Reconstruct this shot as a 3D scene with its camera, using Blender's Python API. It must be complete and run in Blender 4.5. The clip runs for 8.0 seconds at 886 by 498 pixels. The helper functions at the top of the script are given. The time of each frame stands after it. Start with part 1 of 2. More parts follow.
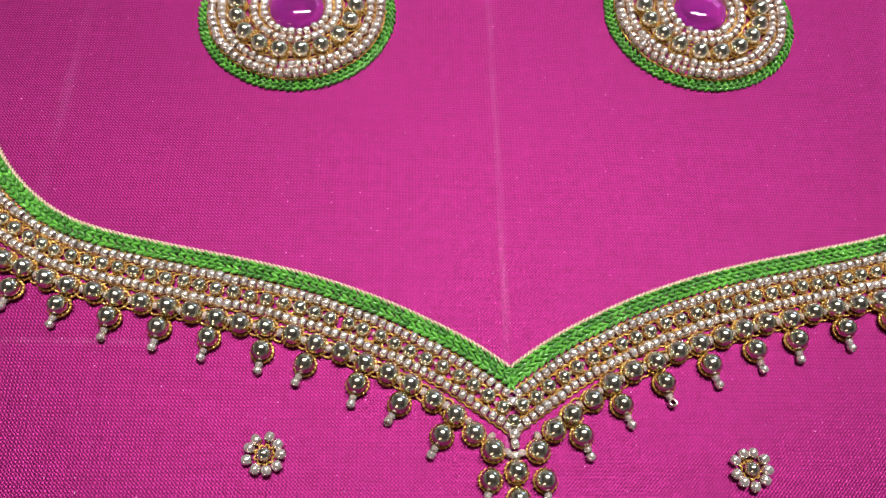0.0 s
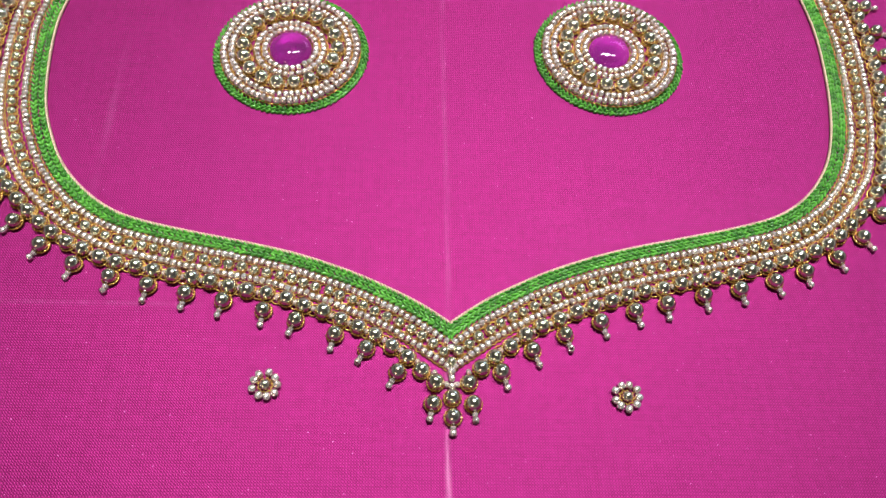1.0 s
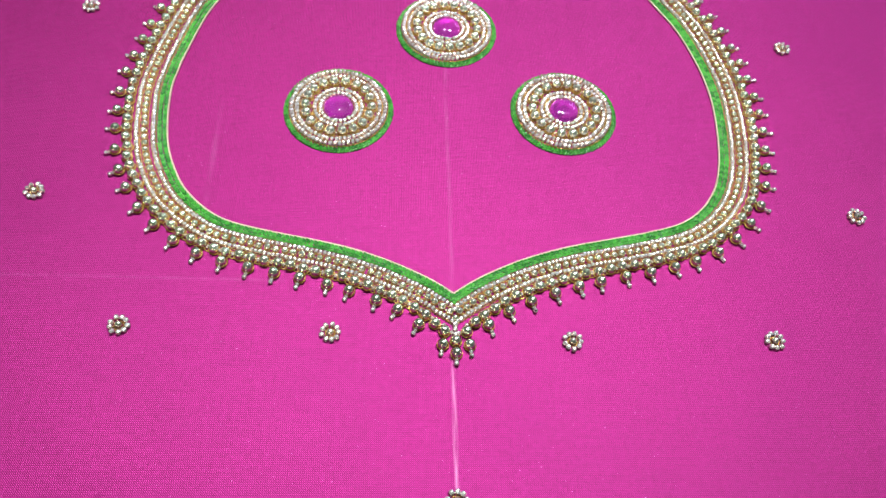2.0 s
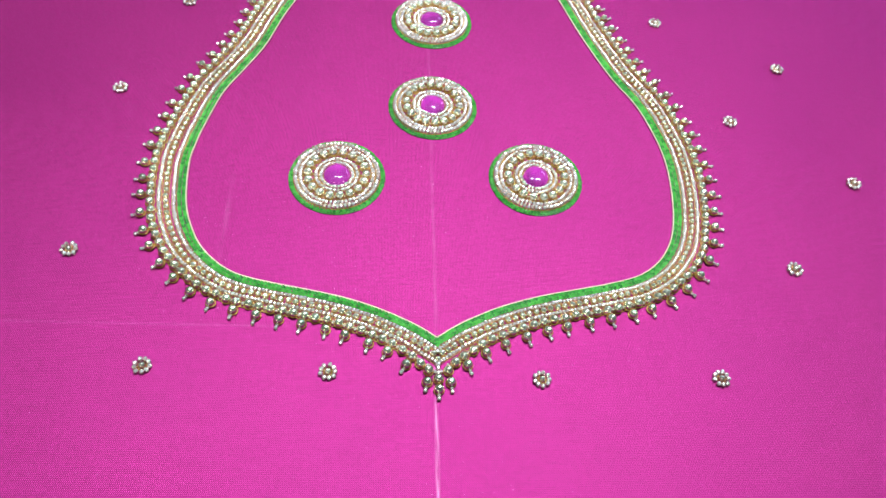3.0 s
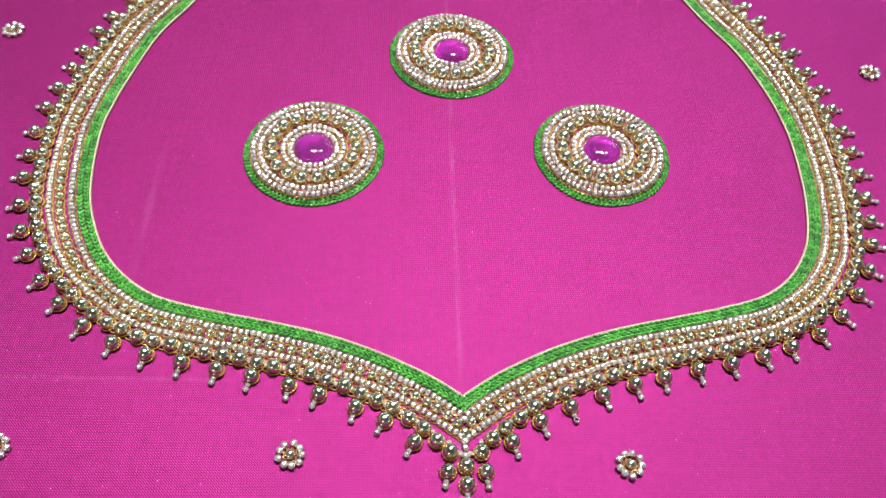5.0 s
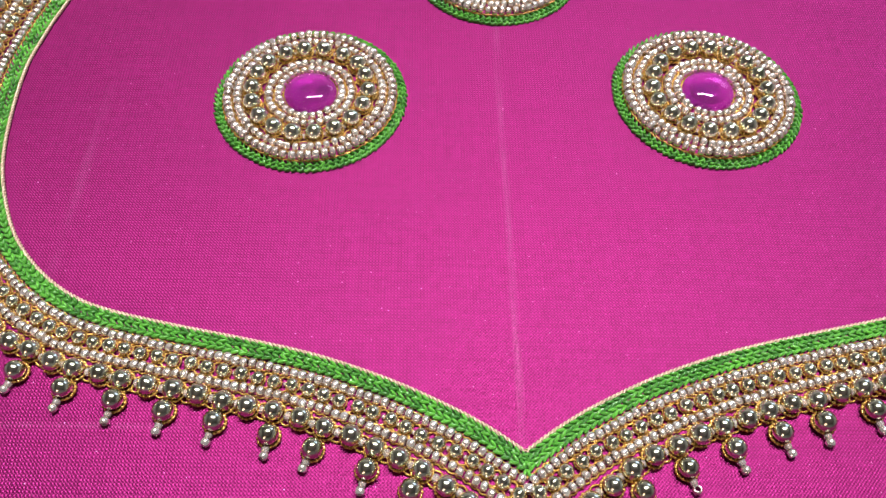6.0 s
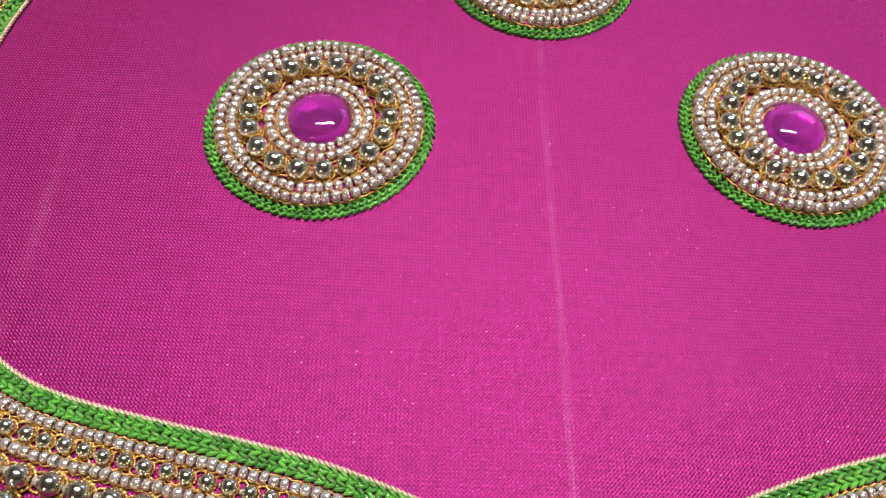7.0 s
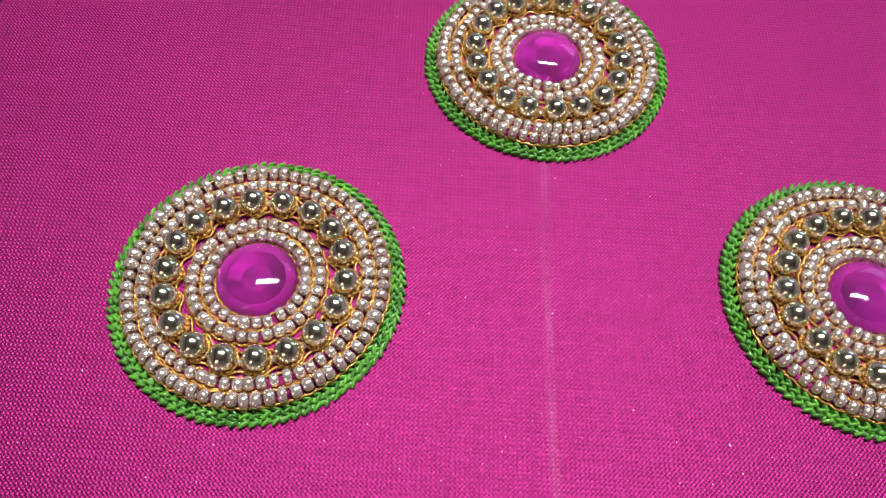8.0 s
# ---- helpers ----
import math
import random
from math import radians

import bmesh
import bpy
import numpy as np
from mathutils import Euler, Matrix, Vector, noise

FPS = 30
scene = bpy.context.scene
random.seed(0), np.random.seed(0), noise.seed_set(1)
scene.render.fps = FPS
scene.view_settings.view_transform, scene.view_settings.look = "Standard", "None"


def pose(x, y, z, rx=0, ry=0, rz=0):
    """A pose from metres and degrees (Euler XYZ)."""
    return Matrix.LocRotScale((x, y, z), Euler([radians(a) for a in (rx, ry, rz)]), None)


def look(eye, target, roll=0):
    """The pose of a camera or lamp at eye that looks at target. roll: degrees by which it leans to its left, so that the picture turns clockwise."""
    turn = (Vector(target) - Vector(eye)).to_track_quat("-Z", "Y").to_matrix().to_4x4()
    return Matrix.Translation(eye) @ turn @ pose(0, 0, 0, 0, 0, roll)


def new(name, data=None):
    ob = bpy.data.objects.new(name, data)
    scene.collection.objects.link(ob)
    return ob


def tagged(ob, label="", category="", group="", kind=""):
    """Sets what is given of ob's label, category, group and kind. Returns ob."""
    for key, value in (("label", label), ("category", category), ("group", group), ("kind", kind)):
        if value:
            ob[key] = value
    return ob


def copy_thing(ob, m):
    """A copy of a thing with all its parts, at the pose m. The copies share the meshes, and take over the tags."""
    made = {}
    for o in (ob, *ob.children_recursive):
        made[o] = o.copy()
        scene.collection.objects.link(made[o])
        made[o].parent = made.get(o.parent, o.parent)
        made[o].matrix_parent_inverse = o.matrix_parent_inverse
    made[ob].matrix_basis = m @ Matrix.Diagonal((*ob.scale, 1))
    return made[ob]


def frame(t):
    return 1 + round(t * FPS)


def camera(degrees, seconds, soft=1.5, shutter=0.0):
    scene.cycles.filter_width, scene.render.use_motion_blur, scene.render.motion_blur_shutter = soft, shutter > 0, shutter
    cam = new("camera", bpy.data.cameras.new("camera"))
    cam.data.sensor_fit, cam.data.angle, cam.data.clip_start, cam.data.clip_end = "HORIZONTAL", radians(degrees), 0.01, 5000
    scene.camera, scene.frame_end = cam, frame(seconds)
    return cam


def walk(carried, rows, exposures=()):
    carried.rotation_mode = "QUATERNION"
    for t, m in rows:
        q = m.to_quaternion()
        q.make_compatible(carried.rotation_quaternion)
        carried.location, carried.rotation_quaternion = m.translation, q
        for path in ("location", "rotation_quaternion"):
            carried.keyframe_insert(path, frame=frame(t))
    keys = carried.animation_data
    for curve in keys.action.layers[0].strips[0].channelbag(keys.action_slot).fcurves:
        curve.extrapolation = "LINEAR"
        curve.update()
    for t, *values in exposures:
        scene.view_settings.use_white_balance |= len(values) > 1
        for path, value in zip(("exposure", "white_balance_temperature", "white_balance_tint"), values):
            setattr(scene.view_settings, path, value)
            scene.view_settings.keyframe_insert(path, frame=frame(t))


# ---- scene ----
cam = camera(60.71, 8.0, soft=1.3)
PATH = [
    (0, (-0.01396, -0.03511, 0.11178), (-0.00660, 0.05367, -0.06729), 5.31),
    (0.5, (-0.00578, -0.03775, 0.12262), (0.00547, 0.05131, -0.05611), 7.40),
    (1, (-0.00804, -0.05754, 0.14391), (0.00128, 0.03464, -0.03333), 6.30),
    (1.2, (-0.00906, -0.06991, 0.15540), (0.00192, 0.02556, -0.02000), 6.95),
    (2.3, (-0.01951, -0.11325, 0.21318), (-0.00602, -0.00744, 0.04400), 7.73),
    (2.5, (-0.01702, -0.11866, 0.21822), (-0.00384, -0.00918, 0.05136), 7.42),
    (3, (-0.01521, -0.12435, 0.22711), (-0.00177, -0.00856, 0.06459), 6.97),
    (3.5, (-0.01179, -0.11414, 0.21521), (0.00190, 0.00362, 0.05413), 6.92),
    (4, (-0.01313, -0.09843, 0.19338), (0.00097, 0.01912, 0.03219), 7.04),
    (4.5, (-0.01371, -0.08170, 0.17229), (0.00060, 0.03383, 0.00967), 7.26),
    (4.7, (-0.01261, -0.07648, 0.16611), (0.00054, 0.03874, 0.00317), 6.76),
    (5.8, (-0.01203, -0.04199, 0.11591), (-0.00870, 0.06804, -0.05107), 2.25),
    (6, (-0.01363, -0.03500, 0.10991), (-0.01016, 0.07312, -0.05830), 2.43),
    (6.5, (-0.01599, -0.02186, 0.09626), (-0.01063, 0.08534, -0.07249), 4.21),
    (7, (-0.01962, -0.01056, 0.09685), (-0.01459, 0.09240, -0.07454), 4.75),
    (7.5, (-0.01531, 0.00837, 0.09211), (-0.01072, 0.10956, -0.08033), 5.23),
    (8, (-0.01485, 0.02741, 0.08748), (-0.01332, 0.12628, -0.08636), 4.02),
]
# the clip's camera meters darker and warmer up close, lighter and cooler from afar
EXPOSURES = [(0, -0.65, 6400, 9), (1.2, -0.51, 6100, 6), (2.5, -0.20, 5350, -10), (3.5, -0.18, 5250, -10), (4.7, -0.27, 5600, -4), (5.8, -0.46, 6200, 6), (8, -0.68, 6500, 10)]
walk(cam, [(t, look(eye, target, roll)) for t, eye, target, roll in PATH], EXPOSURES)

# ---- world, lamps, exposure ----
world = bpy.data.worlds.new("room_air")
scene.world = world
world.use_nodes = True
world.node_tree.nodes["Background"].inputs[0].default_value = (0.75, 0.82, 1.0, 1)
world.node_tree.nodes["Background"].inputs[1].default_value = 0.05
scene.view_settings.exposure = 0.0


def area_lamp(name, eye, target, size_x, size_y, watts, colour):
    data = bpy.data.lights.new(name, "AREA")
    data.shape, data.size, data.size_y, data.energy, data.color = "RECTANGLE", size_x, size_y, watts, colour
    lamp = new(name, data)
    lamp.matrix_world = look(eye, target)
    return lamp


# a flat lamp on the ceiling, daylight in the far window, an added weaker fill behind
area_lamp("ceiling_light", (0.13, 0.48, 1.5), (0.13, 0.46, 0.0), 0.9, 0.15, 88, (1.0, 0.95, 0.95))
area_lamp("window_daylight", (1.05, 1.97, 1.00), (0.1, 0.0, 0.2), 1.7, 0.8, 13, (0.52, 0.64, 1.0))
# no doorway there: added warm fill that reddens the silk's lower left
area_lamp("warm_fill_light", (-0.9, -1.97, 0.95), (0.0, 0.0, 0.2), 0.8, 1.0, 13, (1.0, 0.66, 0.55))


# ---- materials ----
class Nodes:
    """A node material with short calls."""

    def __init__(self, name):
        self.mat = bpy.data.materials.new(name)
        self.mat.use_nodes = True
        self.tree = self.mat.node_tree
        self.bsdf = self.tree.nodes["Principled BSDF"]

    def node(self, kind, **values):
        n = self.tree.nodes.new(kind)
        for key, value in values.items():
            setattr(n, key, value)
        return n

    def link(self, a, b):
        self.tree.links.new(a, b)

    def put(self, socket, value):
        if isinstance(value, bpy.types.NodeSocket):
            self.link(value, socket)
        else:
            socket.default_value = value

    def math(self, op, a, b=0.0, c=0.0):
        n = self.node("ShaderNodeMath", operation=op)
        for k, v in enumerate((a, b, c)):
            self.put(n.inputs[k], v)
        return n.outputs[0]

    def coords(self):
        return self.node("ShaderNodeTexCoord").outputs["Object"]

    def scaled(self, vector, x, y, z):
        n = self.node("ShaderNodeMapping")
        self.link(vector, n.inputs[0])
        n.inputs["Scale"].default_value = (x, y, z)
        return n.outputs[0]

    def noise(self, vector, scale, detail=2.0):
        n = self.node("ShaderNodeTexNoise")
        self.link(vector, n.inputs["Vector"])
        n.inputs["Scale"].default_value, n.inputs["Detail"].default_value = scale, detail
        return n.outputs[0]

    def ramp(self, value, low, high, a, b):
        n = self.node("ShaderNodeMapRange")
        n.clamp = True
        for k, v in enumerate((value, low, high, a, b)):
            self.put(n.inputs[k], v)
        return n.outputs[0]

    def mix(self, fac, a, b):
        n = self.node("ShaderNodeMix", data_type="RGBA")
        for k, v in ((0, fac), (6, a), (7, b)):
            self.put(n.inputs[k], v)
        return n.outputs[2]

    def bump(self, height, strength, distance):
        n = self.node("ShaderNodeBump")
        n.inputs["Strength"].default_value, n.inputs["Distance"].default_value = strength, distance
        if "Filter Width" in n.inputs:
            n.inputs["Filter Width"].default_value = 0.15
        self.link(height, n.inputs["Height"])
        self.link(n.outputs[0], self.bsdf.inputs["Normal"])

    def set(self, **values):
        for key, value in values.items():
            self.put(self.bsdf.inputs[key.replace("_", " ")], value)
        return self


def silk_material():
    """Shot magenta silk: plain weave, slubs, chalk guide lines, tiny glints painted into the colour."""
    m = Nodes("magenta_silk")
    at = m.coords()
    axes = m.node("ShaderNodeSeparateXYZ")
    m.link(at, axes.inputs[0])
    x, y = axes.outputs[0], axes.outputs[1]
    wobble = m.math("MULTIPLY", m.noise(at, 30, 1), 1.4)
    jitter = m.math("MULTIPLY", m.noise(at, 1300, 1), 3.2)
    rows = m.math("SINE", m.math("ADD", m.math("MULTIPLY", y, 2 * math.pi / 0.00056), m.math("ADD", wobble, jitter)))
    slant = m.math("MULTIPLY_ADD", y, 0.02, x)
    posts = m.math("SINE", m.math("ADD", m.math("MULTIPLY", slant, 2 * math.pi / 0.00055), m.math("SUBTRACT", jitter, wobble)))
    cross_over = m.math("MULTIPLY", rows, posts)
    weave = m.math("ADD", m.math("MULTIPLY", cross_over, 0.85), m.math("ADD", m.math("MULTIPLY", rows, 0.28), m.math("MULTIPLY", posts, 0.3)))
    slub = m.noise(m.scaled(at, 60, 2400, 1), 1.0, 3)
    slub_up = m.noise(m.scaled(at, 2600, 40, 1), 1.0, 3)
    grain = m.noise(at, 2600, 2)
    broad = m.noise(at, 14, 3)
    height = m.math("ADD", m.math("MULTIPLY", weave, 0.5), m.math("ADD", m.math("MULTIPLY", slub, 0.35), m.math("ADD", m.math("MULTIPLY", slub_up, 0.26), m.math("MULTIPLY", grain, 0.35))))
    # deep red warp, pink weft floats on top of it; contrast also paints thread gloss
    # the 620 noise is grainy sparkle put into the colour
    mixed = m.math("ADD", m.math("ADD", m.math("MULTIPLY", slub_up, 0.25), m.math("MULTIPLY_ADD", m.noise(at, 620, 2), 0.4, -0.2)), m.math("ADD", m.math("MULTIPLY", slub, 0.4), m.math("MULTIPLY", grain, 0.55)))
    thread = m.ramp(m.math("ADD", m.math("MULTIPLY", weave, 0.48), mixed), 0.05, 1.15, 0.0, 1.0)
    colour = m.mix(thread, (0.070, 0.0012, 0.024, 1), (0.300, 0.0170, 0.145, 1))
    colour = m.mix(m.ramp(broad, 0.35, 0.7, 0.0, 0.25), colour, (0.140, 0.004, 0.066, 1))
    # bright specks in the base colour, painted sparkle of the silk
    glint_specks = m.ramp(m.noise(at, 1900, 1), 0.755, 0.80, 0.0, 0.5)
    colour = m.mix(glint_specks, colour, (0.85, 0.45, 0.70, 1))
    # chalk guide lines: the middle line, a fainter one beside it
    rub = m.ramp(m.noise(m.scaled(at, 900, 70, 1), 1.0, 3), 0.38, 0.62, 0.15, 1.0)
    drift = m.math("MULTIPLY", m.math("SUBTRACT", m.noise(m.scaled(at, 0, 12, 0), 1.0, 1), 0.5), 0.0022)
    line = m.ramp(m.math("ABSOLUTE", m.math("ADD", m.math("MULTIPLY_ADD", y, 0.0095, m.math("SUBTRACT", x, 0.00045)), drift)), 0.0002, 0.0009, m.ramp(y, -0.03, 0.0, 0.16, 0.04), 0.0)
    side = m.ramp(m.math("ABSOLUTE", m.math("ADD", m.math("ADD", x, 0.0770), drift)), 0.0002, 0.0014, 0.028, 0.0)
    span = m.math("MULTIPLY", m.ramp(y, 0.026, 0.034, 0.0, 1.0), m.ramp(y, 0.062, 0.075, 1.0, 0.0))
    cross = m.math("MULTIPLY", m.ramp(m.math("ABSOLUTE", m.math("SUBTRACT", y, 0.0035)), 0.0001, 0.0007, 0.035, 0.0), m.ramp(x, -0.055, -0.047, 1.0, 0.0))
    chalk = m.math("MULTIPLY", rub, m.math("ADD", line, m.math("ADD", m.math("MULTIPLY", side, span), cross)))
    colour = m.mix(chalk, colour, (0.88, 0.55, 0.75, 1))
    m.set(Base_Color=colour, Roughness=m.ramp(grain, 0.3, 0.7, 0.44, 0.57), Metallic=0.82, Specular_IOR_Level=0.9, Specular_Tint=(1.0, 0.42, 0.95, 1), Sheen_Weight=0.10, Sheen_Roughness=0.35, Sheen_Tint=(0.65, 0.30, 1.0, 1))
    m.bump(height, 0.8, 0.00008)
    return m.mat


def varied(name, dark, light, rough, metallic, grain_scale=900.0, grain=0.00005, **more):
    """A material that varies from piece to piece and in fine grain."""
    m = Nodes(name)
    chance = m.node("ShaderNodeObjectInfo").outputs["Random"]
    speck = m.noise(m.coords(), grain_scale, 3)
    tone = m.ramp(m.math("ADD", m.math("MULTIPLY", chance, 0.6), m.math("MULTIPLY", speck, 0.8)), 0.25, 1.1, 0.0, 1.0)
    m.set(Base_Color=m.mix(tone, (*dark, 1), (*light, 1)), Roughness=m.ramp(speck, 0.3, 0.7, rough * 0.7, rough * 1.3), Metallic=metallic, **more)
    m.bump(speck, 0.4, grain)
    return m.mat


def thread_material(name, dark, light, rough, metallic, pitch, sheen=0.0):
    """Twisted thread: strands that lie along each stitch."""
    m = Nodes(name)
    at = m.coords()
    strand = m.noise(m.scaled(at, 0.12 / pitch, 1 / pitch, 1 / pitch), 1.0, 2)
    chance = m.node("ShaderNodeObjectInfo").outputs["Random"]
    tone = m.ramp(m.math("ADD", m.math("MULTIPLY", chance, 0.35), strand), 0.35, 1.05, 0.0, 1.0)
    m.set(Base_Color=m.mix(tone, (*dark, 1), (*light, 1)), Roughness=rough, Metallic=metallic, Sheen_Weight=sheen)
    m.bump(strand, 0.7, 0.0001)
    return m.mat


def plain_material(name, dark, light, rough, scale):
    m = Nodes(name)
    cloud = m.noise(m.coords(), scale, 5)
    m.set(Base_Color=m.mix(cloud, (*dark, 1), (*light, 1)), Roughness=rough)
    m.bump(cloud, 0.2, 0.002)
    return m.mat


SILK = silk_material()
SEED = varied("silver_lined_glass", (0.78, 0.64, 0.55), (1.0, 0.94, 0.89), 0.12, 0.84, 1100.0, 0.0001, Coat_Weight=0.5, Coat_Roughness=0.08)
CLEAR = varied("clear_glass_spacer", (0.86, 0.74, 0.62), (0.97, 0.92, 0.86), 0.1, 0.0, 1200.0, 0.0001, Transmission_Weight=0.8, IOR=1.45)
GOLD = varied("pale_gold_plating", (0.77, 0.76, 0.54), (0.97, 0.97, 0.78), 0.15, 1.0, 700.0, 0.00003)
ZARI = thread_material("golden_zari_thread", (0.44, 0.22, 0.04), (0.84, 0.55, 0.17), 0.26, 0.65, 0.00012)
CORD = thread_material("peach_gold_cord", (0.34, 0.21, 0.13), (0.64, 0.49, 0.36), 0.40, 0.35, 0.00015)
GREEN = thread_material("green_silk_thread", (0.003, 0.055, 0.005), (0.125, 0.44, 0.038), 0.25, 0.0, 0.00013, 0.1)
STONE = Nodes("pink_stone").set(Base_Color=(0.90, 0.18, 0.72, 1), Roughness=0.06, Transmission_Weight=0.95, IOR=1.47).mat
FOIL = varied("magenta_foil", (0.15, 0.012, 0.17), (0.52, 0.06, 0.46), 0.38, 1.0, 200.0, 0.00004)
PLASTER = plain_material("pale_plaster", (0.23, 0.23, 0.235), (0.31, 0.305, 0.305), 0.8, 3.0)
FLOOR = plain_material("dark_floor", (0.09, 0.085, 0.08), (0.14, 0.13, 0.12), 0.5, 6.0)


# ---- mesh helpers (millimetres in, metres out) ----
MM = 0.001


def mesh_from(name, verts, faces, material, smooth=True):
    data = bpy.data.meshes.new(name)
    data.from_pydata([Vector(v) * MM for v in verts], [], faces)
    if smooth:
        data.polygons.foreach_set("use_smooth", [True] * len(faces))
    data.materials.append(material)
    data.update()
    return data


def piece(name, data, parent=None, m=None, label=""):
    """One mesh object under a thing or a part."""
    ob = new(name, data)
    ob.parent = parent
    if m is not None:
        ob.matrix_basis = m
    return tagged(ob, label) if label else ob


def lathe(profile, sides, axis="z"):
    """A turned shape: profile of (along, radius); ends with radius 0 close to a point."""
    verts, rings, faces = [], [], []
    for along, radius in profile:
        start = len(verts)
        for k in range(1 if radius == 0 else sides):
            a = 2 * math.pi * k / sides
            u, v = radius * math.cos(a), radius * math.sin(a)
            verts.append((u, v, along) if axis == "z" else (along, u, v))
        rings.append((start, 1 if radius == 0 else sides))
    for (a, na), (b, nb) in zip(rings, rings[1:]):
        for k in range(sides):
            j = (k + 1) % sides
            if na == 1:
                faces.append((a, b + j, b + k))
            elif nb == 1:
                faces.append((a + k, a + j, b))
            else:
                faces.append((a + k, a + j, b + j, b + k))
    return verts, faces


def ball(radius, sides=16, rows=9, squash=1.0):
    return lathe([(-radius * squash * math.cos(math.pi * k / rows), 0 if k in (0, rows) else radius * math.sin(math.pi * k / rows)) for k in range(rows + 1)], sides)


def bead_with_hole(radius, length, hole, sides=12):
    """A rounded glass seed bead, its hole along x."""
    h = length / 2
    ring = [(-h * 0.8, hole), (-h, hole * 1.35), (-h * 0.86, radius * 0.82), (-h * 0.35, radius), (h * 0.35, radius), (h * 0.86, radius * 0.82), (h, hole * 1.35), (h * 0.8, hole)]
    verts, faces = lathe(ring + ring[:1], sides, "x")
    return verts, faces


def tube(points, radius, sides=6, closed=False):
    """A thread along points (x, y, z)."""
    verts, faces, n = [], [], len(points)
    pts = [Vector(p) for p in points]
    for i, p in enumerate(pts):
        ahead = pts[(i + 1) % n] if closed or i < n - 1 else p
        back = pts[i - 1] if closed or i > 0 else p
        along = (ahead - back).normalized()
        side = along.cross(Vector((0, 0, 1))).normalized()
        up = side.cross(along)
        for k in range(sides):
            a = 2 * math.pi * k / sides
            verts.append(p + radius * (math.cos(a) * side + math.sin(a) * up))
    for i in range(n if closed else n - 1):
        j = (i + 1) % n
        for k in range(sides):
            l = (k + 1) % sides
            faces.append((i * sides + k, i * sides + l, j * sides + l, j * sides + k))
    if not closed:
        faces += [tuple(range(sides)), tuple(range((n - 1) * sides, n * sides))]
    return verts, faces


def twisted(points, radius, closed=False, turn_length=0.9):
    """Two fine strands wound round each other along points."""
    n, shapes = len(points), []
    pts = [Vector(p) for p in points]
    runs = [0.0]
    for a, b in zip(pts, pts[1:] + pts[:1]):
        runs.append(runs[-1] + (b - a).length)
    turns = max(1, round(runs[-1] / turn_length))
    for start in (0.0, math.pi):
        line = []
        for i, p in enumerate(pts):
            along = (pts[(i + 1) % n] - pts[i - 1]) if closed or 0 < i < n - 1 else (pts[min(i + 1, n - 1)] - pts[max(i - 1, 0)])
            side = along.cross(Vector((0, 0, 1))).normalized()
            a = start + 2 * math.pi * turns * runs[i] / runs[-1]
            line.append(p + side * (0.55 * radius * math.cos(a)) + Vector((0, 0, 0.55 * radius * math.sin(a))))
        shapes.append(tube(line, radius * 0.62, 4, closed))
    return joined(*shapes)


def joined(*shapes):
    verts, faces = [], []
    for v, f in shapes:
        start = len(verts)
        verts += list(v)
        faces += [tuple(i + start for i in face) for face in f]
    return verts, faces


def moved(shape, m):
    return [m @ Vector(v) for v in shape[0]], shape[1]


def ring_line(radius, z, wave=0.0, waves=0, steps=96):
    line = []
    for k in range(steps):
        a = 2 * math.pi * k / steps
        r = radius + wave * math.cos(waves * a)
        line.append((r * math.cos(a), r * math.sin(a), z))
    return line


def knurled(radius, thick, knobs):
    """A ring of small gold knobs, as the wound thread round the foot of a bead."""
    shapes = [tube(ring_line(radius, 0.0, 0, 0, 30), thick * 0.7, 5, True)]
    for k in range(knobs):
        a = 2 * math.pi * k / knobs
        shapes.append(moved(ball(thick, 6, 4), Matrix.Translation((radius * 1.03 * math.cos(a), radius * 1.03 * math.sin(a), 0.12))))
    return joined(*shapes)


def stitch_shape(length, width, height):
    """One chain stitch: two thread lobes that close to a point."""
    lobes = []
    for hand in (-1, 1):
        lobe = ball(0.5, 8, 6)
        turn = Matrix.Rotation(hand * radians(-30), 4, "Z")
        size = Matrix.Diagonal((length, width * 0.44, height, 1))
        lobes.append(moved(lobe, Matrix.Translation((0, hand * width * 0.25, height * 0.36)) @ turn @ size))
    return joined(*lobes)


def spot(x, y, z, turn, scale=(1, 1, 1), tip=0.0, lean=0.0):
    """A local pose in millimetres and radians."""
    return Matrix.LocRotScale(Vector((x, y, z)) * MM, Euler((lean, tip, turn)), Vector(scale))


# shared pieces
SEED_MESH = mesh_from("seed_bead", *bead_with_hole(0.92, 1.30, 0.50), SEED)
CLEAR_MESH = mesh_from("spacer_bead", *bead_with_hole(0.62, 0.95, 0.25, 10), CLEAR)
BIG_GOLD_MESH = mesh_from("gold_bead", *ball(1.58, 20, 12), GOLD)
MID_GOLD_MESH = mesh_from("gold_bead", *ball(1.68, 20, 12), GOLD)
SMALL_GOLD_MESH = mesh_from("gold_bead", *ball(1.08, 16, 10), GOLD)
STITCH_MESH = mesh_from("stitch", *stitch_shape(1.8, 1.75, 0.95), GREEN)
FINE_STITCH_MESH = mesh_from("stitch", *stitch_shape(1.55, 1.1, 0.95), GREEN)
LOOP_MESH = mesh_from("wire_loop", *knurled(1.60, 0.30, 15), ZARI)

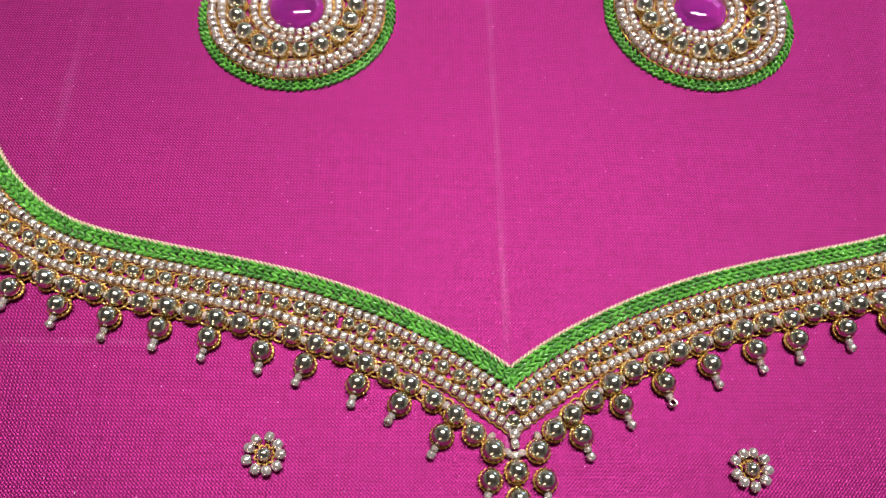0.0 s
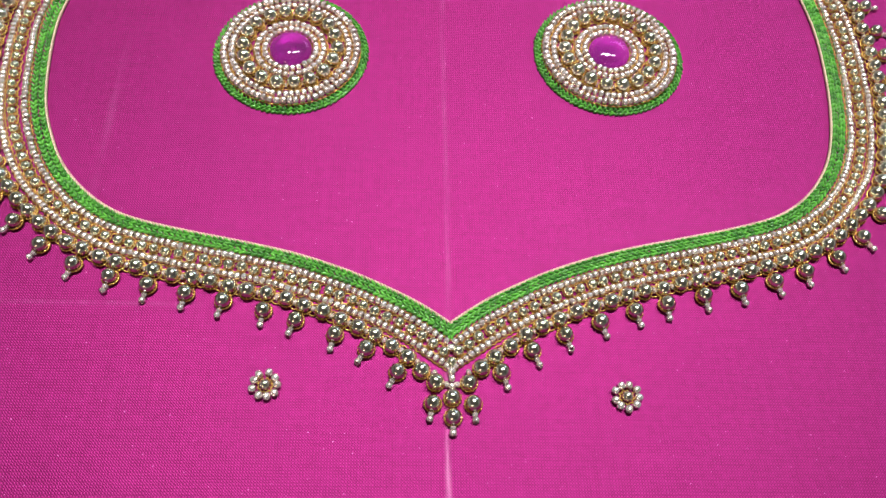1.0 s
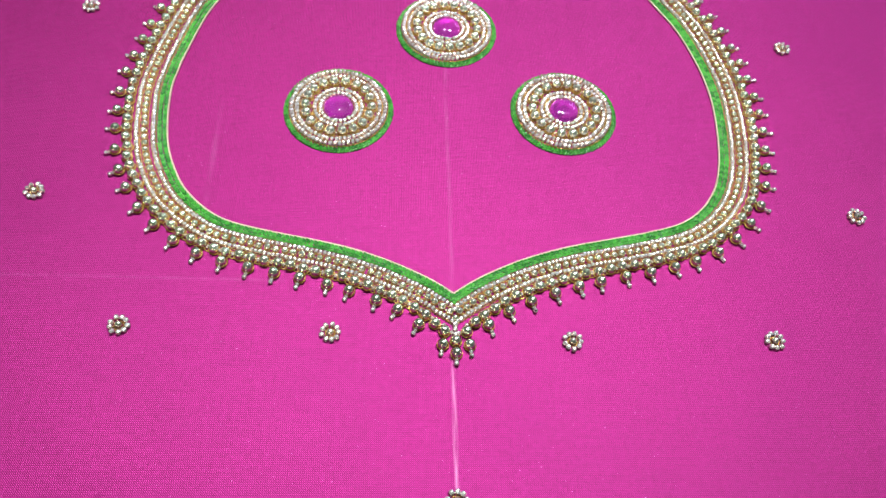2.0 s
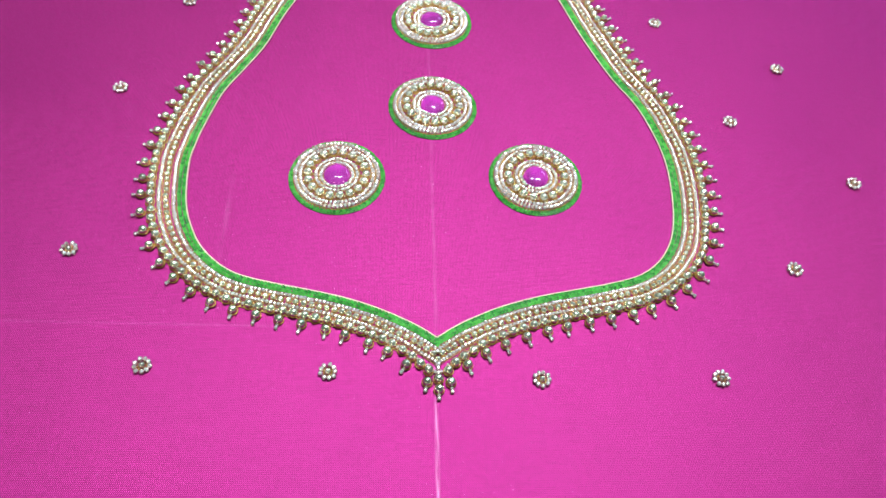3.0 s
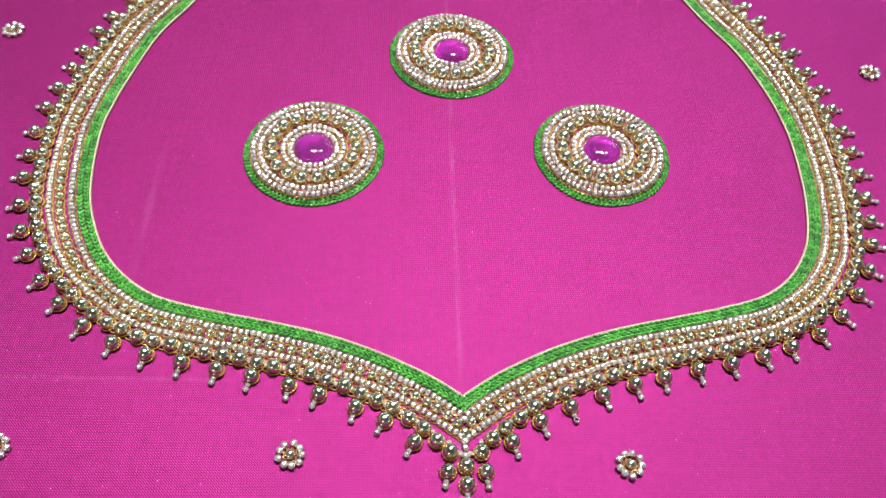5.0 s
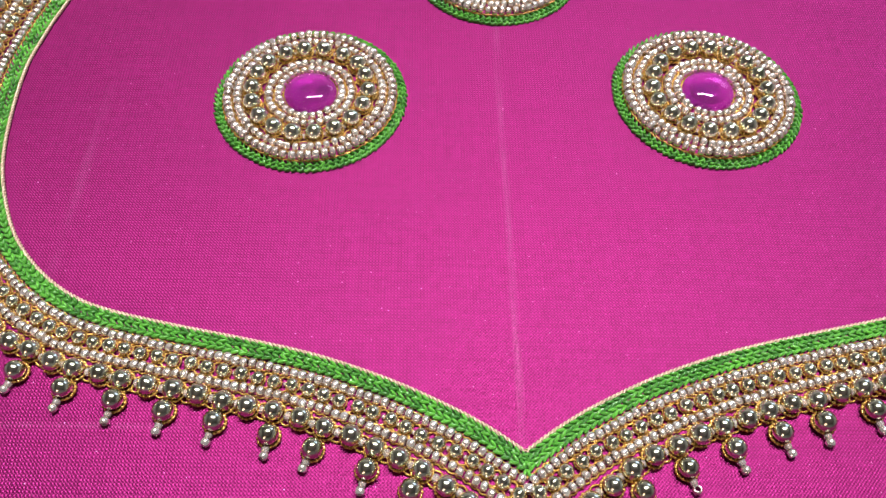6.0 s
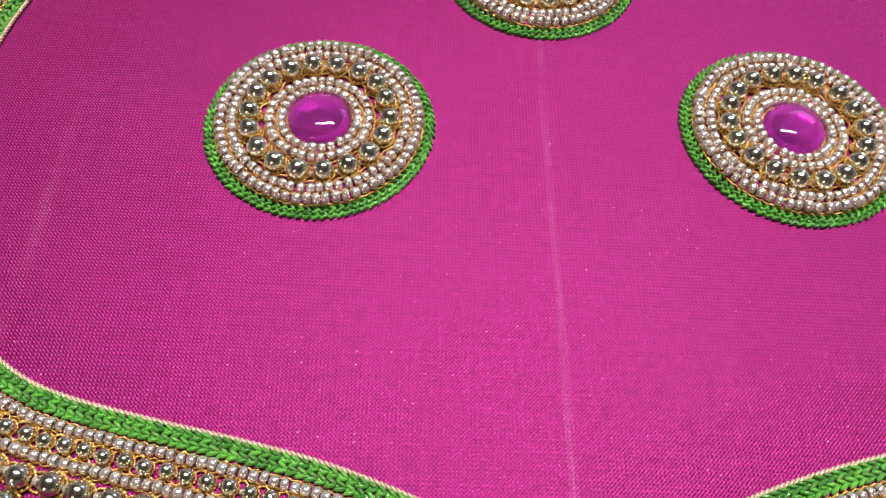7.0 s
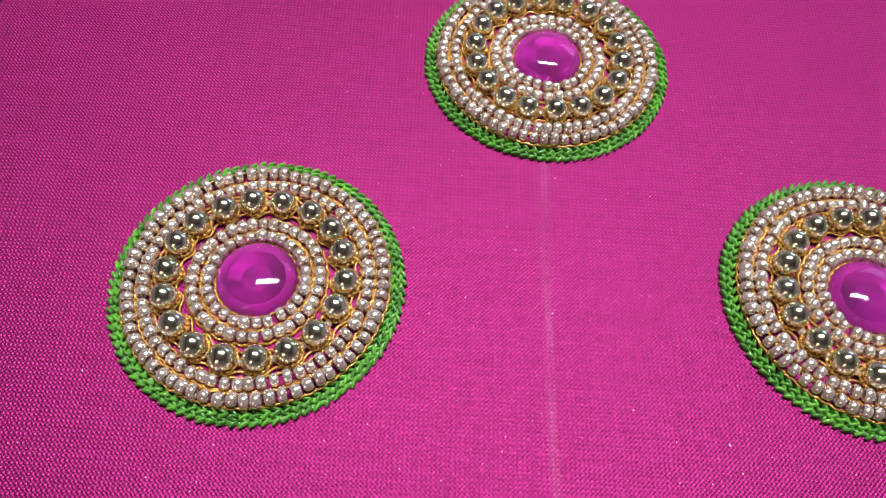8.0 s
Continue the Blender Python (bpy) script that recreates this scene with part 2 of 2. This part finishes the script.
# ---- the setting ----


def slab(name, lo, hi, material, label, category):
    verts = [(x, y, z) for x in (lo[0], hi[0]) for y in (lo[1], hi[1]) for z in (lo[2], hi[2])]
    faces = [(0, 1, 3, 2), (4, 6, 7, 5), (0, 4, 5, 1), (2, 3, 7, 6), (0, 2, 6, 4), (1, 5, 7, 3)]
    data = bpy.data.meshes.new(name)
    data.from_pydata(verts, [], faces)
    data.materials.append(material)
    data.update()
    return tagged(new(name, data), label, category, kind="structure")


# unseen shell, added to close the space; its greys steer bounce and reflections
slab("floor", (-2, -2, -0.06), (2, 2, -0.0012), FLOOR, "plain floor, unseen, added under the spread fabric", "floor")
slab("ceiling", (-2.1, -2.1, 1.6), (2.1, 2.1, 1.7), PLASTER, "plain pale plaster ceiling, unseen, added to close the room", "ceiling")
slab("wall_south", (-2.1, -2.1, -0.06), (2.1, -2.0, 1.6), PLASTER, "plain pale plaster wall, unseen, added to close the room", "wall")
slab("wall_west", (-2.1, -2.0, -0.06), (-2.0, 2.0, 1.6), PLASTER, "plain pale plaster wall, unseen, added to close the room", "wall")
slab("wall_east", (2.0, -2.0, -0.06), (2.1, 2.0, 1.6), PLASTER, "plain pale plaster wall, unseen, added to close the room", "wall")
slab("wall_north", (-2.1, 2.0, -0.06), (2.1, 2.1, 1.6), PLASTER, "plain pale plaster wall, unseen, added to close the room", "wall")


def silk_sheet():
    """The spread silk, flat on the floor."""
    n, half = 90, 480.0
    verts = []
    for j in range(n + 1):
        for i in range(n + 1):
            x, y = -half + 2 * half * i / n, -half + 60 + 2 * half * j / n
            verts.append((x, y, 0.0))
    faces = [(j * (n + 1) + i, j * (n + 1) + i + 1, (j + 1) * (n + 1) + i + 1, (j + 1) * (n + 1) + i) for j in range(n) for i in range(n)]
    ob = new("silk_fabric", mesh_from("silk_fabric", verts, faces, SILK))
    solid = ob.modifiers.new("thickness", "SOLIDIFY")
    solid.thickness, solid.offset = 0.0006, -1
    return tagged(ob, "magenta pink silk blouse fabric spread flat with chalk guide lines", "fabric", kind="structure")


silk_sheet()

# ---- the neckline border ----
LEFT = [(0.9, 0.5), (-4.4, 4.1), (-10.5, 7.4), (-19.6, 11.5), (-30.7, 15.3), (-41.8, 17.9), (-54.0, 20.3), (-64.9, 22.8), (-71.7, 25.4), (-78.1, 29.9), (-83.8, 36.1), (-87.8, 43.2), (-91.4, 52.7), (-93.5, 64.4), (-94.4, 76.9), (-93.6, 85.2), (-92.2, 93.8), (-87.3, 114.6), (-80.4, 129.8), (-73.5, 145.6), (-67.1, 167.9), (-58.6, 192.0)]
RIGHT = [(0.9, 0.5), (6.0, 4.1), (11.5, 7.4), (20.7, 11.9), (30.2, 15.5), (39.7, 18.3), (51.3, 21.0), (63.3, 23.8), (74.5, 27.3), (82.4, 32.6), (88.3, 40.0), (91.9, 48.4), (94.5, 60.4), (95.9, 75.0), (95.8, 86.5), (93.8, 99.7), (88.9, 116.9), (79.7, 135.9), (69.4, 164.9), (60.1, 197.7)]
rng = random.Random(7)


def smooth_line(points, steps=30):
    p = [Vector(q) for q in points]
    p = [2 * p[0] - p[1]] + p + [2 * p[-1] - p[-2]]
    line = []
    for a, b, c, d in zip(p, p[1:], p[2:], p[3:]):
        for k in range(steps):
            t = k / steps
            line.append(0.5 * (2 * b + (c - a) * t + (2 * a - 5 * b + 4 * c - d) * t * t + (3 * b - a - 3 * c + d) * t ** 3))
    return line + [p[-2]]


class Row:
    """A line along one side of the neckline, from the middle point outwards: low mm away beside the point, high mm away up the sides."""

    def __init__(self, points, low, high, middle=0.9):
        base = smooth_line(points)
        start = (base[1] - base[0]).normalized()
        base = [base[0] - start * (0.5 * k) for k in range(60, 0, -1)] + base
        hand = 1 if points[1][0] < 0 else -1
        line = []
        for i, p in enumerate(base):
            along = (base[min(i + 1, len(base) - 1)] - base[max(i - 1, 0)]).normalized()
            out = Vector((-along.y, along.x)) * hand
            rise = min(max((p.y - 22) / 28, 0.0), 1.0)
            rise = rise * rise * (3 - 2 * rise)
            q = p + out * (low + (high - low) * rise)
            if (q.x - middle) * hand <= 0:
                line.append((q, along, out))
        self.line, self.at = line, [0.0]
        for (a, _, _), (b, _, _) in zip(line, line[1:]):
            self.at.append(self.at[-1] + (b - a).length)
        self.length = self.at[-1]

    def place(self, s):
        i = min(max(1, next((k for k, a in enumerate(self.at) if a >= s), len(self.at) - 1)), len(self.at) - 1)
        f = (s - self.at[i - 1]) / max(self.at[i] - self.at[i - 1], 1e-6)
        (p, a, o), (q, b, r) = self.line[i - 1], self.line[i]
        return p.lerp(q, f), a.lerp(b, f).normalized(), o.lerp(r, f).normalized()

    def spots(self, first, pitch):
        s = first
        while s < self.length:
            yield s, *self.place(s)
            s += pitch

    def thread(self, step, side=0.0, wave=0.0, pitch=1.0, phase=0.0, z=0.3, first=0.0):
        out = []
        for s, p, along, away in self.spots(first, step):
            q = p + away * (side + wave * math.cos(2 * math.pi * (s - phase) / pitch))
            out.append((q.x, q.y, z))
        return out


border = tagged(new("neckline_border"), "bead and green chain stitch neckline border sewn on magenta silk", "embroidery")
SIDES = (LEFT, RIGHT)


def cord_shape():
    """Two strands twisted round each other on both sides, one row of peach gold cord."""
    shapes = []
    for side in SIDES:
        row = Row(side, 0.3, 0.42)
        for turn in (0.0, math.pi):
            line = []
            for s, p, along, away in row.spots(0.0, 0.22):
                a = 2 * math.pi * s / 1.5 + turn
                q = p + away * (0.18 * math.cos(a))
                line.append((q.x, q.y, 0.42 + 0.2 * math.sin(a)))
            shapes.append(tube(line, 0.21, 5))
    return joined(*shapes)


piece("edge_cord", mesh_from("edge_cord", *cord_shape(), CORD), border, None, "thin twisted peach gold cord")

for side in SIDES:
    second, fourth = (7.7, 10.2) if side is LEFT else (7.4, 9.9)
    for k, (low, high) in enumerate(((1.15, 1.4), (2.4, 3.0))):
        row = Row(side, low, high)
        under = tube(row.thread(1.0, z=0.0), 0.42, 6)
        chain = piece("chain_thread", mesh_from("chain_thread", *under, GREEN), border, None, "bright green silk chain stitch line")
        for s, p, along, out in row.spots(0.1 + 0.5 * k, 1.3):
            turn = math.atan2(along.y, along.x) + math.pi * (side is LEFT) + rng.uniform(-0.12, 0.12)
            grow = rng.uniform(0.9, 1.1)
            broad = 0.76 + 0.06 * min(max((p.y - 20) / 28, 0.0), 1.0)
            piece("stitch", STITCH_MESH, chain, spot(p.x, p.y, rng.uniform(0.05, 0.25), turn, (grow, broad * rng.uniform(0.95, 1.1), grow), rng.uniform(-0.08, 0.08)))

    for k, (low, high) in enumerate(((4.15, 4.95), (8.25, fourth))):
        row = Row(side, low, high)
        pitch = 1.36
        thread = joined(twisted(row.thread(0.2, -0.78, 0.12, pitch, 0.0, 0.3), 0.17), twisted(row.thread(0.2, 0.78, 0.12, pitch, 0.6, 0.3), 0.17))
        line = piece("couching_thread", mesh_from("couching_thread", *thread, ZARI), border, None, "gold thread with silver-lined glass seed beads")
        for s, p, along, out in row.spots(0.7, pitch):
            turn = math.atan2(along.y, along.x) + rng.uniform(-0.2, 0.2)
            p = p + out * rng.uniform(-0.16, 0.16)
            grow = rng.uniform(0.80, 0.94)
            piece("seed_bead", SEED_MESH, line, spot(p.x, p.y, 0.85 * grow, turn, (rng.uniform(0.74, 0.94), grow, grow), rng.uniform(-0.15, 0.15), rng.uniform(0, 3)))

    row = Row(side, 6.2, second)
    pitch = 2.7
    thread = joined(twisted(row.thread(0.2, 0.85, -0.40, pitch, 1.4, 0.4), 0.17), twisted(row.thread(0.2, -0.85, 0.40, pitch, 1.4, 0.4), 0.17))
    line = piece("looped_thread", mesh_from("looped_thread", *thread, ZARI), border, None, "looped gold thread with small gold beads")
    for s, p, along, out in row.spots(1.4, pitch):
        p = p + out * rng.uniform(-0.15, 0.15) + along * rng.uniform(-0.2, 0.2)
        piece("wire_loop", LOOP_MESH, line, spot(p.x, p.y, 0.45, rng.uniform(0, 6), (0.64, 0.64, 0.7)))
        piece("gold_bead", SMALL_GOLD_MESH, line, spot(p.x, p.y, 1.1, rng.uniform(0, 6), (rng.uniform(0.93, 1.06),) * 3))
        if rng.random() < 0.7:
            c = p + along * 1.25
            piece("spacer_bead", CLEAR_MESH, line, spot(c.x, c.y, 0.5, math.atan2(along.y, along.x) + rng.uniform(-0.5, 0.5), (0.55, 0.6, 0.6)))

    row = Row(side, 11.0, (13.2 if side is LEFT else 12.8), 1.0)
    first, pitch = (1.92, 3.99) if side is LEFT else (2.1, 3.99)
    thread = joined(twisted(row.thread(0.2, 0.8, -0.45, pitch, first, 0.35, 9.0), 0.18), twisted(row.thread(0.2, -0.8, 0.45, pitch, first, 0.35, 9.0), 0.18))
    line = piece("scalloped_thread", mesh_from("scalloped_thread", *thread, ZARI), border, None, "scalloped gold thread with round gold beads and clear spacers")
    for n, (s, p, along, out) in enumerate(row.spots(first, pitch)):
        if n < 4:
            p = p + along * (1.3, 0.7, 0.2, 0.0)[n] + Vector((-0.3 if side is LEFT else 0.3, (-1.7, -0.9, -0.4, -0.2)[n]))
        q = p + out * rng.uniform(-0.25, 0.25) + along * rng.uniform(-0.2, 0.2)
        piece("gold_bead", BIG_GOLD_MESH, line, spot(q.x, q.y, 1.7, rng.uniform(0, 6), (rng.uniform(0.96, 1.04),) * 3))
        piece("wire_loop", LOOP_MESH, line, spot(q.x, q.y, 0.65, rng.uniform(0, 6), (1, 1, 1), rng.uniform(-0.12, 0.12), rng.uniform(-0.12, 0.12)))
        if s + pitch / 2 < row.length:
            c, ca, co = row.place(s + pitch / 2)
            piece("spacer_bead", CLEAR_MESH, line, spot(c.x, c.y, 0.95, math.atan2(ca.y, ca.x) + rng.uniform(-0.4, 0.4), (0.95, rng.uniform(1.0, 1.25), 1.1)))
        if n % 2 == 0:
            if n == 0:
                out = Vector((0.2 if side is RIGHT else -0.2, -0.98)).normalized()
                p = p + Vector((0.1 if side is LEFT else 0.6, -0.7))
            if n == 2:
                out = Vector((out.x * 0.75, out.y)).normalized()
            swing = rng.uniform(-0.14, 0.14)
            out = Vector((out.x * math.cos(swing) - out.y * math.sin(swing), out.x * math.sin(swing) + out.y * math.cos(swing)))
            c = p + out * rng.uniform(3.3, 3.65)
            reach = (0.92 if side is LEFT else 1.1) if p.y > 20 else 1.0
            drop = piece("pendant_bead", BIG_GOLD_MESH, border, spot(c.x, c.y, 1.7, rng.uniform(0, 6), (rng.uniform(0.97, 1.04),) * 3), "gold bead drop with glass bead tip")
            back = drop.matrix_basis.inverted()
            turn = math.atan2(out.y, out.x)
            piece("wire_loop", LOOP_MESH, drop, back @ spot(c.x, c.y, 0.65, turn, (1, 1, 1), rng.uniform(-0.15, 0.15)))
            e = c + out * 2.0 * reach
            piece("spacer_bead", CLEAR_MESH, drop, back @ spot(e.x, e.y, 0.75, turn, (1.15, 0.95, 0.95)))
            e = c + out * rng.uniform(2.95, 3.2) * reach
            flat = side is RIGHT and n == 6
            piece("seed_bead", SEED_MESH, drop, back @ spot(e.x, e.y, 0.72, turn + rng.uniform(-0.5, 0.5), (0.86, 0.8, 0.8), radians(80) if flat else rng.uniform(-0.4, 0.4)))

# the point of the neckline: closing beads, one more large bead and the middle drop
piece("stitch", STITCH_MESH, border, spot(0.9, -1.9, 0.2, math.pi / 2, (0.9, 0.8, 1)))
piece("stitch", STITCH_MESH, border, spot(0.9, -3.1, 0.15, math.pi / 2, (0.9, 0.7, 1)))
piece("seed_bead", SEED_MESH, border, spot(1.0, -5.4, 0.85, math.pi / 2))
piece("gold_bead", SMALL_GOLD_MESH, border, spot(1.1, -8.3, 1.0, 0.0))
piece("seed_bead", SEED_MESH, border, spot(1.1, -10.2, 0.85, math.pi / 2))
piece("seed_bead", SEED_MESH, border, spot(1.1, -11.6, 0.85, 0.2, (0.9, 0.9, 0.9)))
for x, y in ((0.1, -12.9), (2.1, -12.9)):
    piece("spacer_bead", CLEAR_MESH, border, spot(x, y, 0.8, 0.6 - x, (1.0, 1.1, 1.1)))
piece("seed_bead", SEED_MESH, border, spot(1.1, -13.3, 0.85, math.pi / 2, (0.8, 0.85, 0.85)))
piece("gold_bead", BIG_GOLD_MESH, border, spot(1.2, -15.6, 1.7, 0.3))
piece("wire_loop", LOOP_MESH, border, spot(1.2, -15.6, 0.65, 0.3))
drop = piece("pendant_bead", BIG_GOLD_MESH, border, spot(1.3, -19.4, 1.7, 0.3), "gold bead drop with glass bead tip")
back = drop.matrix_basis.inverted()
piece("wire_loop", LOOP_MESH, drop, back @ spot(1.3, -19.4, 0.65, 0))
piece("spacer_bead", CLEAR_MESH, drop, back @ spot(1.3, -21.3, 0.75, math.pi / 2))
piece("seed_bead", SEED_MESH, drop, back @ spot(1.3, -22.4, 0.72, math.pi / 2, (0.95, 0.85, 0.85)))


# ---- the round medallions ----
def medallion():
    thing = tagged(new("medallion"), "round bead medallion with pink stone and green chain stitch edge", "embroidery", "medallions inside the neckline")
    pad = lathe([(0.02, 16.9), (0.75, 16.7), (0.98, 15.5), (1.05, 5.5), (1.05, 0)], 64)
    piece("padding", mesh_from("padding", *pad, SILK), thing, None, "padded magenta silk ground")
    piece("foil", mesh_from("foil", *lathe([(1.12, 4.9), (1.40, 3.5), (1.22, 1.8), (1.3, 0)], 11), FOIL, False), thing, None, "magenta foil behind the stone")
    dome = [(1.10, 0), (1.10, 4.95)] + [(1.45 + 2.2 * math.sin(a), 5.1 * math.cos(a) ** 0.8) for a in [math.pi / 2 * k / 12 for k in range(12)]] + [(3.65, 0)]
    piece("stone", mesh_from("stone", *lathe(dome, 48), STONE), thing, None, "glossy translucent pink cabochon stone")
    for radius, count, size in ((6.15, 27, 0.93), (8.05, 35, 0.95), (14.0, 60, 0.98), (15.98, 67, 1.06)):
        threads = joined(twisted(ring_line(radius - 0.86, 1.25, 0.1, count, 288), 0.22, True), twisted(ring_line(radius + 0.86, 1.25, 0.1, count, 288), 0.22, True))
        ring = piece("couching_ring", mesh_from("couching_ring", *threads, ZARI), thing, None, "gold thread ring with silver-lined glass seed beads")
        for k in range(count):
            a = 2 * math.pi * (k + rng.uniform(-0.1, 0.1)) / count
            r = radius + rng.uniform(-0.12, 0.12)
            grow = size * rng.uniform(0.84, 1.08)
            piece("seed_bead", SEED_MESH, ring, spot(r * math.cos(a), r * math.sin(a), 1.0 + 0.85 * grow, a + math.pi / 2 + rng.uniform(-0.14, 0.14), (rng.uniform(0.80, 1.02), grow, grow), rng.uniform(-0.12, 0.12), rng.uniform(0, 3)))
    for radius, wave in ((9.65, -0.40), (12.75, 0.40)):
        ring = piece("looped_ring", mesh_from("looped_ring", *twisted(ring_line(radius, 1.5, wave, 18, 288), 0.17, True, 0.8), ZARI), thing, None, "looped gold thread ring with round gold beads")
    for k in range(18):
        a = 2 * math.pi * (k + rng.uniform(-0.06, 0.06)) / 18
        r = 11.25 + rng.uniform(-0.15, 0.15)
        piece("wire_loop", LOOP_MESH, ring, spot(r * math.cos(a), r * math.sin(a), 1.7, rng.uniform(0, 6), (1.02, 1.02, 1)))
        piece("gold_bead", MID_GOLD_MESH, ring, spot(r * math.cos(a), r * math.sin(a), 2.7, a, (rng.uniform(0.97, 1.03),) * 3))
        b = a + math.pi / 18
        piece("spacer_bead", CLEAR_MESH, ring, spot(11.25 * math.cos(b), 11.25 * math.sin(b), 1.6, b + math.pi / 2, (0.8, 0.85, 0.85)))
    for radius, count, z in ((17.35, 88, 0.35), (18.15, 92, 0.05)):
        ring = piece("chain_ring", mesh_from("chain_ring", *tube(ring_line(radius, 0.05), 0.42, 6, True), GREEN), thing, None, "ring of bright green silk chain stitch")
        for k in range(count):
            a = 2 * math.pi * k / count
            grow = rng.uniform(0.93, 1.1)
            piece("stitch", FINE_STITCH_MESH, ring, spot(radius * math.cos(a), radius * math.sin(a), z, a + math.pi / 2 + rng.uniform(-0.2, 0.2), (grow, rng.uniform(0.95, 1.15), grow), rng.uniform(-0.1, 0.1)))
    return thing


first_medallion = medallion()
first_medallion.matrix_basis = pose(-0.0374, 0.0704, 0.0)
for x, y, turn in ((0.0411, 0.0728, 40), (0.0003, 0.1111, 95), (0.0003, 0.1675, 200)):
    copy_thing(first_medallion, pose(x, y, 0, 0, 0, turn))


# ---- the small bead flowers ----
def bead_flower():
    thing = tagged(new("bead_flower"), "small round flower of glass seed beads round a gold bead", "embroidery", "bead flowers on the silk")
    piece("gold_thread", mesh_from("gold_thread", *twisted(ring_line(1.35, 0.3, 0.2, 9, 54), 0.2, True), ZARI), thing)
    piece("gold_bead", SMALL_GOLD_MESH, thing, spot(0, 0, 0.98, 0))
    for k in range(9):
        a = 2 * math.pi * (k + rng.uniform(-0.12, 0.12)) / 9
        r = 2.45 + rng.uniform(-0.12, 0.12)
        piece("seed_bead", SEED_MESH, thing, spot(r * math.cos(a), r * math.sin(a), 0.8, a + rng.uniform(-0.3, 0.3), (1.05, 0.84, 0.84), rng.uniform(-0.1, 0.2)))
    return thing


first_flower = bead_flower()
first_flower.matrix_basis = pose(-0.0350, -0.0134, 0)
for k, (x, y) in enumerate(((-129.0, 32.6), (-94.5, -12.3), (35.6, -14.9), (97.1, -13.5), (136.3, 32.1), (129.8, 109.1), (160.8, 144.8), (-129.8, 115.1), (174.4, 75.9), (108.3, 174.3), (-111.6, 173.7), (0.6, -60.4))):
    copy_thing(first_flower, pose(x * MM, y * MM, 0, 0, 0, 37 * k))
